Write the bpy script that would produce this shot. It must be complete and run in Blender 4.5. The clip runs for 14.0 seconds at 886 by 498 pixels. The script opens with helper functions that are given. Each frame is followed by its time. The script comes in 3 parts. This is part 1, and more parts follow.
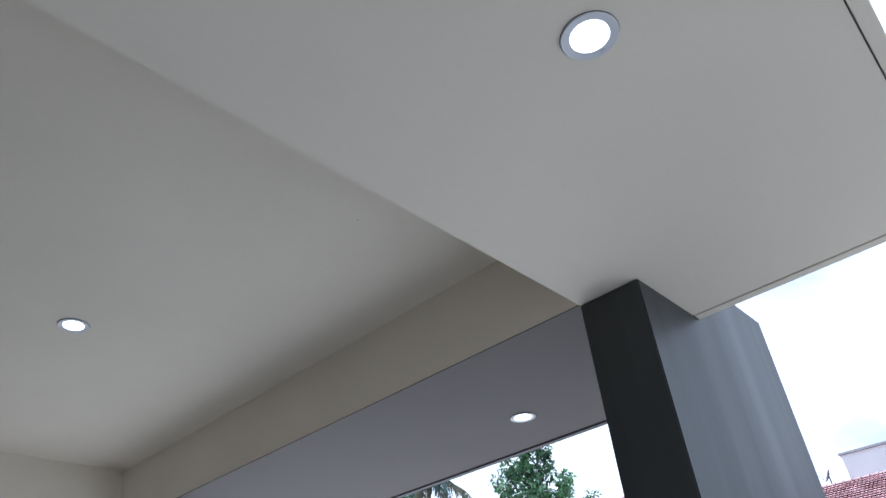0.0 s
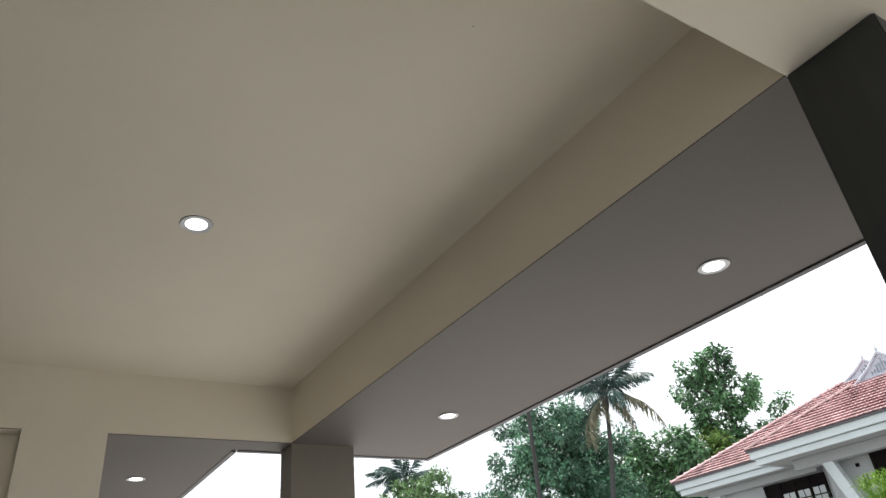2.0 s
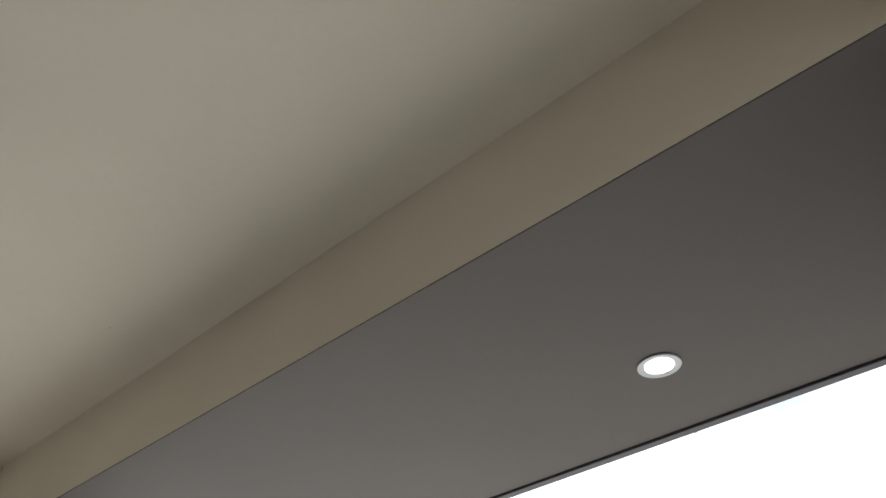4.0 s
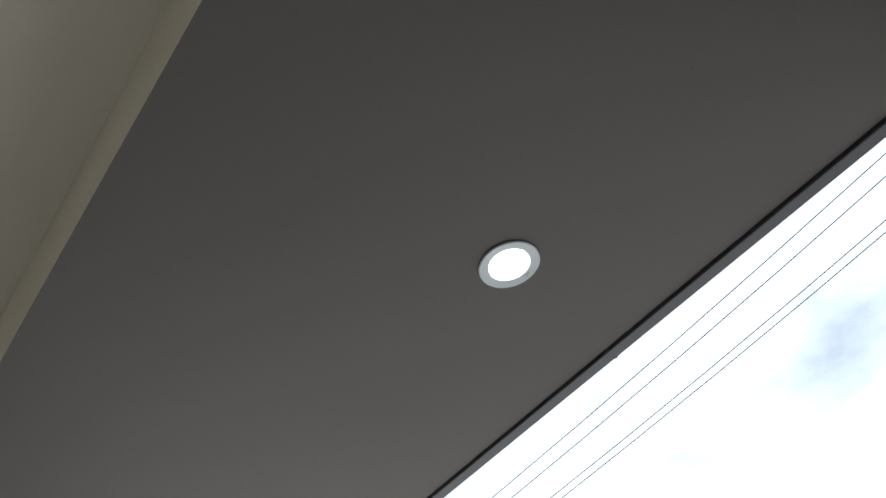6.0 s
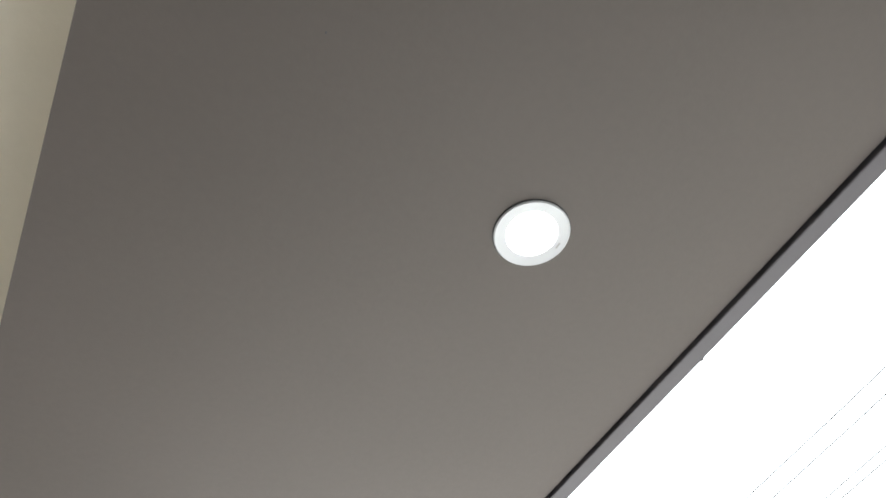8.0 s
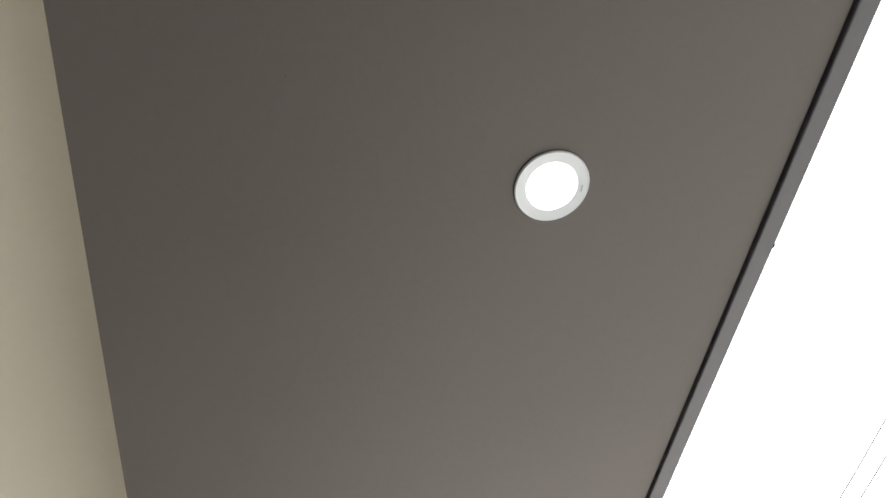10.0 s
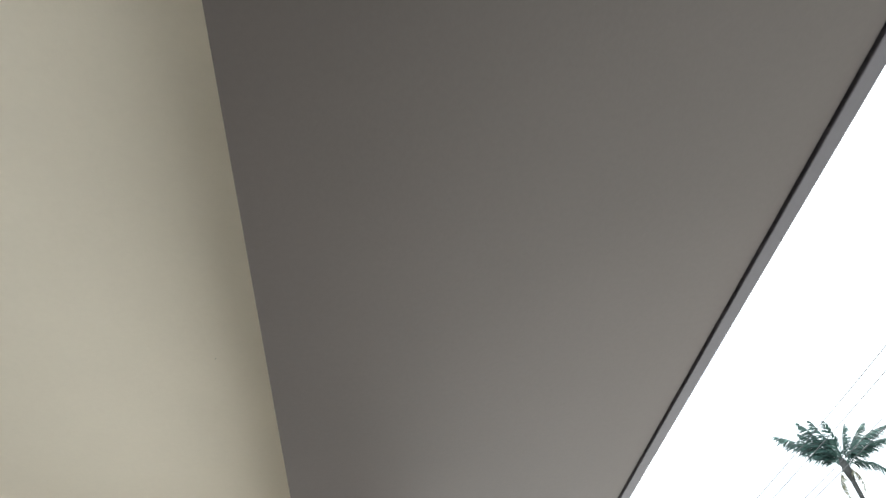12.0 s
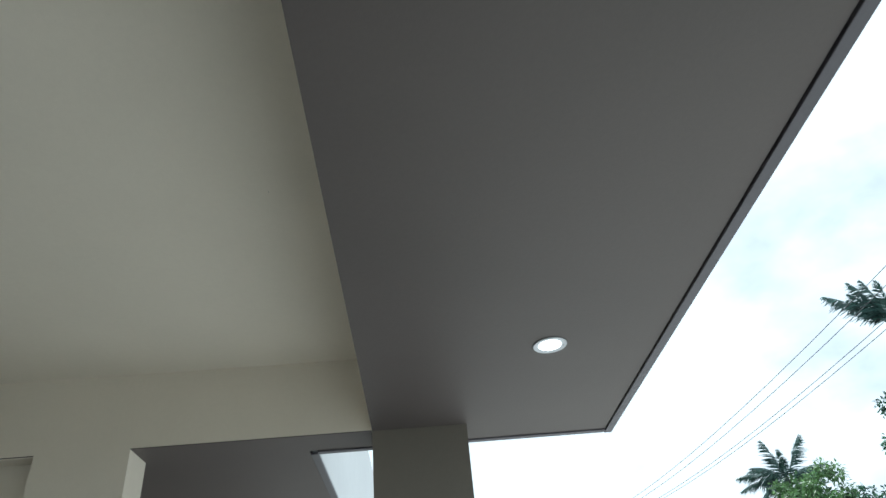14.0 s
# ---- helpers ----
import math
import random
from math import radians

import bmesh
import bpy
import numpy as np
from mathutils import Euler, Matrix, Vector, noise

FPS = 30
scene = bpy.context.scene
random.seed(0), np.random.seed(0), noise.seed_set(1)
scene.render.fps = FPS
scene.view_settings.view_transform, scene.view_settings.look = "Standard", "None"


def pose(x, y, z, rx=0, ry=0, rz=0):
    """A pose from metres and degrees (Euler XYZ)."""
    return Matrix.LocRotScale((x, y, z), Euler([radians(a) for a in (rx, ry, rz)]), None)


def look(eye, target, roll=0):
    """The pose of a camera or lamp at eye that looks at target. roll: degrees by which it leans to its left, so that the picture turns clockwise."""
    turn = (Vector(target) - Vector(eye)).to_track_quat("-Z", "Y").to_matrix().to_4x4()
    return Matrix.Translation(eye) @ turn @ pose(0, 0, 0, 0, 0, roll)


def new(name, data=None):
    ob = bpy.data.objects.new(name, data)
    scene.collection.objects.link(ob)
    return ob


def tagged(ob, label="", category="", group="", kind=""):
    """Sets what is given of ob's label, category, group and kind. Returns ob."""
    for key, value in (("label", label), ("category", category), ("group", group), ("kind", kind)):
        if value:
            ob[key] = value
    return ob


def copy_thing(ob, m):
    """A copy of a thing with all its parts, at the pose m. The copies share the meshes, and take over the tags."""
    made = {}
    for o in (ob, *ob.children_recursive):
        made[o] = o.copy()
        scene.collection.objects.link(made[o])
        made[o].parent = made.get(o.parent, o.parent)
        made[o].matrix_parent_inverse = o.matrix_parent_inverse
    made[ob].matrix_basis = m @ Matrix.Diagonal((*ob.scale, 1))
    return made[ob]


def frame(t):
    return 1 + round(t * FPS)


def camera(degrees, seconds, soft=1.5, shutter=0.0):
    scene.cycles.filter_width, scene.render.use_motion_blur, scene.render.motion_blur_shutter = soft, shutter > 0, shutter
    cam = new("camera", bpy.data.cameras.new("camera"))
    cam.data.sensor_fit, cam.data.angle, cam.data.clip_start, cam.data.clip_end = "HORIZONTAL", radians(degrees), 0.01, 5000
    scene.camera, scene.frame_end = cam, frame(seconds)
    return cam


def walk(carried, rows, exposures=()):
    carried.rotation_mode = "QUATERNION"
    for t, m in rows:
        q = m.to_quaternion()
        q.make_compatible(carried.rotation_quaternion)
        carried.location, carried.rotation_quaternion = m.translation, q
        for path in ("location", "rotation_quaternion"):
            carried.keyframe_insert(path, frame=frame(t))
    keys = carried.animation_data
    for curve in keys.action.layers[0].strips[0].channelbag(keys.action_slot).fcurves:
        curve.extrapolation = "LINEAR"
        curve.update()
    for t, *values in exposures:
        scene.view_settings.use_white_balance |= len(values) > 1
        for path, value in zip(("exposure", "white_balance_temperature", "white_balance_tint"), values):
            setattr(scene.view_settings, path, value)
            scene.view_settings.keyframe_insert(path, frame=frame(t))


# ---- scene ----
cam = camera(66.08, 14.0)
PATH = [
    (0.00, pose(-2.644, -1.410, 1.417, 124.42, 4.88, -46.39)),
    (0.50, pose(-2.461, -1.434, 1.426, 123.24, 3.91, -35.57)),
    (1.00, pose(-2.272, -1.343, 1.406, 120.39, 4.54, -30.75)),
    (1.20, pose(-2.227, -1.234, 1.379, 119.91, 4.45, -31.03)),
    (1.50, pose(-2.159, -1.029, 1.374, 122.68, 3.00, -31.06)),
    (2.00, pose(-2.113, -0.805, 1.377, 120.10, 5.54, -31.41)),
    (2.40, pose(-2.001, -0.501, 1.337, 119.19, 6.27, -32.11)),
    (2.50, pose(-1.948, -0.390, 1.334, 121.09, 5.70, -33.40)),
    (3.00, pose(-1.720, 0.022, 1.509, 123.05, 1.36, -46.27)),
    (3.20, pose(-1.707, 0.125, 1.555, 126.57, -1.12, -45.89)),
    (5.30, pose(-0.470, 0.384, 1.616, 134.42, 5.67, -52.79)),
    (5.50, pose(-0.410, 0.370, 1.668, 133.98, 7.03, -47.25)),
    (5.60, pose(-0.344, 0.370, 1.696, 133.22, 8.76, -42.42)),
    (6.00, pose(-0.167, 0.391, 1.738, 137.43, 11.45, -38.63)),
    (6.50, pose(-0.026, 0.418, 1.748, 138.37, 9.84, -36.77)),
    (7.00, pose(0.075, 0.513, 1.767, 142.80, 7.28, -37.94)),
    (7.50, pose(0.205, 0.538, 1.778, 147.26, 5.76, -32.72)),
    (8.00, pose(0.325, 0.520, 1.760, 145.42, 4.24, -28.16)),
    (8.20, pose(0.348, 0.503, 1.762, 144.51, 5.16, -24.92)),
    (10.30, pose(0.427, 0.492, 1.707, 148.71, 9.13, -6.56)),
    (10.50, pose(0.417, 0.502, 1.699, 149.35, 6.99, -5.76)),
    (10.70, pose(0.400, 0.518, 1.691, 148.81, 6.35, -5.00)),
    (11.00, pose(0.389, 0.537, 1.686, 145.62, 6.37, -3.78)),
    (11.50, pose(0.345, 0.611, 1.649, 139.70, 5.65, -3.42)),
    (12.00, pose(0.291, 0.636, 1.637, 134.90, 6.20, -4.37)),
    (12.50, pose(0.272, 0.648, 1.611, 131.64, 5.38, -4.40)),
    (13.00, pose(0.280, 0.689, 1.572, 129.63, 4.70, -3.08)),
    (13.50, pose(0.267, 0.739, 1.548, 127.89, 4.46, -2.00)),
    (14.00, pose(0.265, 0.775, 1.517, 124.44, 4.74, -0.71)),
]
EXPOSURES = [(0.0, -0.28, 5280, 12), (0.5, -0.37, 5550, 10), (1.0, -0.15, 6200, 9), (1.5, -0.25, 6350, 9), (2.0, -0.34, 6400, 9), (2.5, -0.50, 6300, 9), (3.2, -0.40, 6250, 8), (5.5, -0.15, 5950, 6), (6.0, -0.57, 5850, 4), (6.5, -0.32, 5900, 4),
             (7.0, 0.12, 6150, 6), (7.5, 0.26, 6250, 6), (8.2, 0.74, 6200, 6), (10.3, 0.28, 6450, 7), (11.0, 0.62, 6500, 7), (12.0, 0.32, 6100, 5), (13.0, -0.15, 5750, 2), (13.5, -0.22, 5700, 1), (14.0, -0.58, 5600, -1)]
walk(cam, PATH, EXPOSURES)

# ---- world and sun ----
SUN_EL, SUN_AZ = radians(64), radians(15)
world = bpy.data.worlds.new("world")
scene.world = world
world.use_nodes = True
wt = world.node_tree
wt.nodes.clear()
w_out = wt.nodes.new("ShaderNodeOutputWorld")
w_bg = wt.nodes.new("ShaderNodeBackground")
w_bg.inputs["Strength"].default_value = 0.15
w_sky = wt.nodes.new("ShaderNodeTexSky")
w_sky.sky_type = "NISHITA"
w_sky.sun_disc = False
w_sky.sun_elevation, w_sky.sun_rotation = SUN_EL, SUN_AZ
w_sky.air_density, w_sky.dust_density = 1.0, 3.0
w_tc = wt.nodes.new("ShaderNodeTexCoord")
w_map = wt.nodes.new("ShaderNodeMapping")
w_map.inputs["Scale"].default_value = (1.6, 1.6, 2.55)
w_map.inputs["Rotation"].default_value = (0, 0, radians(-22))
w_noise = wt.nodes.new("ShaderNodeTexNoise")
w_noise.inputs["Scale"].default_value = 2.2
w_noise.inputs["Detail"].default_value = 7
w_ramp = wt.nodes.new("ShaderNodeValToRGB")
w_ramp.color_ramp.elements[0].position, w_ramp.color_ramp.elements[1].position = 0.34, 0.47
w_ramp.color_ramp.elements[0].color = (0.52, 0.52, 0.52, 1)
w_mix = wt.nodes.new("ShaderNodeMixRGB")
w_mix.inputs["Color2"].default_value = (12.0, 12.3, 12.6, 1)
wt.links.new(w_tc.outputs["Generated"], w_map.inputs["Vector"])
wt.links.new(w_map.outputs["Vector"], w_noise.inputs["Vector"])
wt.links.new(w_noise.outputs["Fac"], w_ramp.inputs["Fac"])
wt.links.new(w_ramp.outputs["Color"], w_mix.inputs["Fac"])
wt.links.new(w_sky.outputs["Color"], w_mix.inputs["Color1"])
wt.links.new(w_mix.outputs["Color"], w_bg.inputs["Color"])
wt.links.new(w_bg.outputs["Background"], w_out.inputs["Surface"])

sun_data = bpy.data.lights.new("sun", "SUN")
sun_data.energy, sun_data.angle, sun_data.color = 5.0, radians(0.6), (1.0, 0.95, 0.87)
sun = new("sun", sun_data)
# sky rotation turns clockwise from +Y; the lamp shines from the same side
s_dir = Vector((math.sin(SUN_AZ) * math.cos(SUN_EL), math.cos(SUN_AZ) * math.cos(SUN_EL), math.sin(SUN_EL)))
sun.matrix_world = look(tuple(s_dir * 50), (0, 0, 0))


# ---- materials ----
def material(name, base, rough=0.8, vary=0.06, scale=3.0, fine=60.0, bump=0.05, bump_scale=120.0, metal=0.0, tint=None, per_object=0.0, spec=0.5, stretch=1.0):
    """Painted or natural surface: base colour with broad and fine variation and a fine relief."""
    m = bpy.data.materials.new(name)
    m.use_nodes = True
    nt = m.node_tree
    b = nt.nodes["Principled BSDF"]
    b.inputs["Roughness"].default_value = rough
    b.inputs["Metallic"].default_value = metal
    b.inputs["Specular IOR Level"].default_value = spec
    tc = nt.nodes.new("ShaderNodeTexCoord")
    n1 = nt.nodes.new("ShaderNodeTexNoise")
    n1.inputs["Scale"].default_value, n1.inputs["Detail"].default_value = scale, 4
    n2 = nt.nodes.new("ShaderNodeTexNoise")
    n2.inputs["Scale"].default_value, n2.inputs["Detail"].default_value = fine, 3
    mp = nt.nodes.new("ShaderNodeMapping")
    mp.inputs["Scale"].default_value = (1.0, 1.0, stretch)
    nt.links.new(tc.outputs["Object"], mp.inputs["Vector"])
    for n in (n1, n2):
        nt.links.new(mp.outputs["Vector"], n.inputs["Vector"])
    add = nt.nodes.new("ShaderNodeMath")
    add.operation = "MULTIPLY_ADD"
    nt.links.new(n2.outputs["Fac"], add.inputs[0])
    add.inputs[1].default_value = 0.4
    nt.links.new(n1.outputs["Fac"], add.inputs[2])
    ramp = nt.nodes.new("ShaderNodeValToRGB")
    dark = [c * (1 - vary) for c in base]
    light = [min(1, c * (1 + vary)) for c in (tint or base)]
    ramp.color_ramp.elements[0].position, ramp.color_ramp.elements[1].position = 0.45, 0.95
    ramp.color_ramp.elements[0].color, ramp.color_ramp.elements[1].color = (*dark, 1), (*light, 1)
    nt.links.new(add.outputs[0], ramp.inputs["Fac"])
    colour = ramp.outputs["Color"]
    if per_object:
        oi = nt.nodes.new("ShaderNodeObjectInfo")
        geo = nt.nodes.new("ShaderNodeNewGeometry")
        sm = nt.nodes.new("ShaderNodeMath")
        sm.operation = "ADD"
        nt.links.new(oi.outputs["Random"], sm.inputs[0])
        nt.links.new(geo.outputs["Random Per Island"], sm.inputs[1])
        fr = nt.nodes.new("ShaderNodeMath")
        fr.operation = "FRACT"
        nt.links.new(sm.outputs[0], fr.inputs[0])
        mr = nt.nodes.new("ShaderNodeMapRange")
        mr.inputs["To Min"].default_value, mr.inputs["To Max"].default_value = 1 - per_object, 1 + per_object
        nt.links.new(fr.outputs[0], mr.inputs["Value"])
        hsv = nt.nodes.new("ShaderNodeHueSaturation")
        nt.links.new(colour, hsv.inputs["Color"])
        nt.links.new(mr.outputs["Result"], hsv.inputs["Value"])
        colour = hsv.outputs["Color"]
    nt.links.new(colour, b.inputs["Base Color"])
    if bump:
        n3 = nt.nodes.new("ShaderNodeTexNoise")
        n3.inputs["Scale"].default_value, n3.inputs["Detail"].default_value = bump_scale, 4
        nt.links.new(tc.outputs["Object"], n3.inputs["Vector"])
        bp = nt.nodes.new("ShaderNodeBump")
        bp.inputs["Strength"].default_value, bp.inputs["Distance"].default_value = bump, 0.01
        nt.links.new(n3.outputs["Fac"], bp.inputs["Height"])
        nt.links.new(bp.outputs["Normal"], b.inputs["Normal"])
    return m


def translucent(m, amount):
    """Lets part of the light through thin leaves."""
    nt = m.node_tree
    b, out = nt.nodes["Principled BSDF"], nt.nodes["Material Output"]
    colour = b.inputs["Base Color"].links[0].from_socket
    tr = nt.nodes.new("ShaderNodeBsdfTranslucent")
    mix = nt.nodes.new("ShaderNodeMixShader")
    mix.inputs["Fac"].default_value = amount
    nt.links.new(colour, tr.inputs["Color"])
    nt.links.new(b.outputs["BSDF"], mix.inputs[1])
    nt.links.new(tr.outputs["BSDF"], mix.inputs[2])
    nt.links.new(mix.outputs["Shader"], out.inputs["Surface"])
    return m


def glow(name, colour, strength):
    m = bpy.data.materials.new(name)
    m.use_nodes = True
    b = m.node_tree.nodes["Principled BSDF"]
    b.inputs["Base Color"].default_value = (0.8, 0.8, 0.8, 1)
    b.inputs["Emission Color"].default_value = (*colour, 1)
    b.inputs["Emission Strength"].default_value = strength
    return m


CREAM = material("cream_paint", (0.785, 0.725, 0.625), 0.85, 0.03, 1.3, 40, 0.04, 90)
# broad variation paints a soft cloudy haze into the soffit's colour
GREY = material("warm_grey_paint", (0.104, 0.0885, 0.084), 0.6, 0.08, 0.9, 50, 0.04, 90)
COLUMN = material("charcoal_paint", (0.048, 0.052, 0.053), 0.36, 0.22, 2.0, 16, 0.02, 40, stretch=0.05, spec=0.24)
_nt = COLUMN.node_tree
_tc, _mp, _ns, _mr = (_nt.nodes.new(k) for k in ("ShaderNodeTexCoord", "ShaderNodeMapping", "ShaderNodeTexNoise", "ShaderNodeMapRange"))
_mp.inputs["Scale"].default_value = (1.0, 1.0, 0.04)
_ns.inputs["Scale"].default_value, _ns.inputs["Detail"].default_value = 3.2, 2
_mr.inputs["From Min"].default_value, _mr.inputs["From Max"].default_value = 0.35, 0.65
_mr.inputs["To Min"].default_value, _mr.inputs["To Max"].default_value = 0.36, 0.47
_nt.links.new(_tc.outputs["Object"], _mp.inputs["Vector"])
_nt.links.new(_mp.outputs["Vector"], _ns.inputs["Vector"])
_nt.links.new(_ns.outputs["Fac"], _mr.inputs["Value"])
_nt.links.new(_mr.outputs["Result"], _nt.nodes["Principled BSDF"].inputs["Roughness"])
TAUPE = material("taupe_paint", (0.195, 0.175, 0.145), 0.7, 0.05, 1.5, 40, 0.05, 80)
# dark tone for the unseen house side, chosen to cut its bounce light
UNSEEN_WALL = material("unseen_dark_wall_paint", (0.13, 0.115, 0.095), 0.8, 0.1, 1.5, 40, 0.05, 80)
FASCIA = material("fascia_grey_paint", (0.094, 0.088, 0.104), 0.5, 0.06, 3, 40, 0.03, 80)
# dark tone for painted shade in groove and lamp rim, and for dirt specks
DARK = material("groove_shadow_paint", (0.08, 0.08, 0.09), 0.9, 0.1)
WHITE_PLASTIC = material("white_plastic", (0.66, 0.68, 0.73), 0.35, 0.01, 5, 80, 0)
PRINT = material("grey_print", (0.42, 0.42, 0.44), 0.5, 0.02, 5, 80, 0)
LED = glow("led_diffuser", (1.0, 0.97, 0.92), 5.0)
FLOOR = material("floor_stone", (0.40, 0.385, 0.36), 0.5, 0.1, 1.0, 20, 0.02)
GROUND = material("ground_earth", (0.34, 0.33, 0.30), 0.9, 0.2, 0.15, 6, 0.2, 8)
# pale tone of the added slab that reflects sun up to the ceiling
BOUNCE_YARD = material("pale_bounce_paving", (0.74, 0.72, 0.68), 0.85, 0.08, 0.5, 8, 0.1, 20)
WHITE_WALL = material("white_wall_paint", (0.36, 0.375, 0.395), 0.85, 0.05, 0.6, 12, 0.05, 40)
PALE_WALL = material("pale_wall_paint", (0.62, 0.63, 0.64), 0.85, 0.05, 0.6, 12, 0.05, 40)
WHITE_TRIM = material("white_trim_paint", (0.58, 0.635, 0.67), 0.7, 0.04, 0.8, 12, 0.02)
TILE = material("clay_roof_tile", (0.47, 0.24, 0.25), 0.5, 0.2, 1.5, 14, 0.1, 25, tint=(0.68, 0.48, 0.49), per_object=0.16)
CAP_CLAY = material("weathered_clay", (0.36, 0.20, 0.20), 0.75, 0.25, 2.0, 14, 0.1, 25, tint=(0.52, 0.36, 0.35), per_object=0.25)
WOOD_DARK = material("dark_stained_wood", (0.009, 0.007, 0.007), 0.8, 0.2, 4, 40, 0.05, spec=0.08)
GABLE = material("grey_gable_paint", (0.50, 0.54, 0.61), 0.7, 0.08, 1.0, 12, 0.03)
LOUVRE = material("louvre_grey_paint", (0.26, 0.29, 0.34), 0.6, 0.06, 3, 40, 0.02)
BARK = material("palm_bark", (0.055, 0.056, 0.055), 0.95, 0.3, 6, 30, 0.4, 20)
LEAF = translucent(material("tree_leaf", (0.020, 0.068, 0.038), 0.36, 0.3, 0.4, 6, 0, tint=(0.16, 0.33, 0.145), per_object=0.75, spec=0.8), 0.2)
LEAF_DEEP = translucent(material("mango_leaf", (0.019, 0.066, 0.044), 0.36, 0.3, 0.4, 6, 0, tint=(0.145, 0.31, 0.19), per_object=0.75, spec=0.8), 0.18)
LEAF_SUNNY = translucent(material("young_leaf", (0.07, 0.15, 0.04), 0.38, 0.3, 0.4, 6, 0, tint=(0.24, 0.35, 0.09), per_object=0.65, spec=0.6), 0.3)
LEAF_BUSH = translucent(material("bush_leaf", (0.06, 0.15, 0.06), 0.38, 0.3, 0.4, 6, 0, tint=(0.19, 0.31, 0.12), per_object=0.65, spec=0.6), 0.25)
LEAF_BRIGHT = translucent(material("areca_leaf", (0.16, 0.30, 0.04), 0.5, 0.2, 1, 6, 0, tint=(0.22, 0.36, 0.06), per_object=0.3), 0.35)
FROND = translucent(material("palm_leaflet", (0.012, 0.044, 0.042), 0.42, 0.25, 0.5, 8, 0, tint=(0.052, 0.108, 0.088), per_object=0.7, spec=0.5), 0.08)
FAN_LEAF = translucent(material("fan_palm_leaf", (0.10, 0.15, 0.085), 0.5, 0.25, 0.5, 8, 0, tint=(0.26, 0.31, 0.20), per_object=0.5), 0.2)
FROND_DRY = translucent(material("dry_palm_leaflet", (0.13, 0.13, 0.085), 0.7, 0.25, 0.5, 8, 0, tint=(0.27, 0.26, 0.18), per_object=0.4), 0.35)
CABLE = material("cable_rubber", (0.04, 0.045, 0.05), 0.6, 0.1)
GLASS = bpy.data.materials.new("window_glass")
GLASS.use_nodes = True
_g = GLASS.node_tree.nodes["Principled BSDF"]
_g.inputs["Base Color"].default_value = (0.35, 0.38, 0.40, 1)
_g.inputs["Roughness"].default_value = 0.08
_g.inputs["Specular IOR Level"].default_value = 0.9


# ---- builders ----
def finish(name, bm, mat, parent=None, label="", smooth=False):
    me = bpy.data.meshes.new(name)
    bm.normal_update()
    bm.to_mesh(me)
    bm.free()
    me.materials.append(mat)
    if smooth:
        for p in me.polygons:
            p.use_smooth = True
    ob = new(name, me)
    if parent:
        ob.parent = parent
    if label:
        ob["label"] = label
    return ob


def part(name, bm, mat, parent, label="", smooth=False):
    return finish(name, bm, mat, parent, label, smooth)


def box_into(bm, lo, hi, bevel=0.0):
    c = [(a + b) / 2 for a, b in zip(lo, hi)]
    s = [b - a for a, b in zip(lo, hi)]
    vs = bmesh.ops.create_cube(bm, size=1, matrix=Matrix.Translation(c) @ Matrix.Diagonal((*s, 1)))["verts"]
    if bevel:
        es = list({e for v in vs for e in v.link_edges})
        bmesh.ops.bevel(bm, geom=es, offset=bevel, segments=2, affect="EDGES", profile=0.5)
    return bm


def box(lo, hi, bevel=0.0):
    return box_into(bmesh.new(), lo, hi, bevel)


def prism(points, axis, a, b):
    """A solid with the outline points (two coordinates each) drawn out along axis from a to b."""
    bm = bmesh.new()
    def place(p, v):
        return {"x": (v, p[0], p[1]), "y": (p[0], v, p[1]), "z": (p[0], p[1], v)}[axis]
    va = [bm.verts.new(place(p, a)) for p in points]
    vb = [bm.verts.new(place(p, b)) for p in points]
    bm.faces.new(va)
    bm.faces.new(vb)
    n = len(points)
    for i in range(n):
        bm.faces.new((va[i], va[(i + 1) % n], vb[(i + 1) % n], vb[i]))
    bmesh.ops.recalc_face_normals(bm, faces=bm.faces)
    return bm


def structure(name, bm, mat, label="", category=""):
    return tagged(finish(name, bm, mat), label, category or name.split("_")[0], "", "structure")


def empty(name, m=None):
    ob = new(name)
    ob.empty_display_size = 0.2
    if m is not None:
        ob.matrix_world = m
    return ob


# ---- porch ----
S = 3.0            # height of the soffits
H = 0.491          # rise of the coffer
YF, YC = 4.882, 5.222
W = 1.576
COLX, COLY = 0.586, 0.318
FIN = 0.068        # the fin stands back from the column by this much
GAP = 0.005        # shadow groove behind the fascia
LIP = 0.050        # width of the fascia seen from below
XL = -4.6          # house side

structure("ground", box((-400, -400, -0.3), (400, 400, 0.0)), GROUND, "dry sunlit open ground", "ground")
structure("floor", box((XL - 3, -4.0, 0.0), (0.78, 9.0, 0.12), 0.01), FLOOR, "light stone porch floor", "floor")
# added out of view, less reflective than the yard, to dim the near soffit
structure("floor_apron", box((0.784, -6.0, 0.0), (2.3, 1.0, 0.06), 0.01), FLOOR, "unseen stone apron added to lessen bounce light beside the column", "floor")
# added out of view as a reflector for the soffit and coffer
structure("pavement", box((0.784, 1.004, 0.0), (5.5, 14.0, 0.06), 0.01), BOUNCE_YARD, "unseen pale yard slab added to bounce sunlight onto the ceiling", "pavement")
structure("ceiling_coffer", box((XL, 0.0, S + H), (0.0, YF, S + H + 0.08)), CREAM, "smooth cream painted recessed porch ceiling", "ceiling")
structure("ceiling_near", box((XL, -1.513 + 0.005, S), (COLX - 0.008 - 0.005, 0.0, S + H - 0.002)), CREAM, "cream painted lower ceiling beside the column", "ceiling")
structure("ceiling_soffit", box((0.0, 0.004, S), (W - LIP - GAP, YC - LIP - GAP, S + 0.006)), GREY, "warm grey painted soffit of the roof overhang", "ceiling")
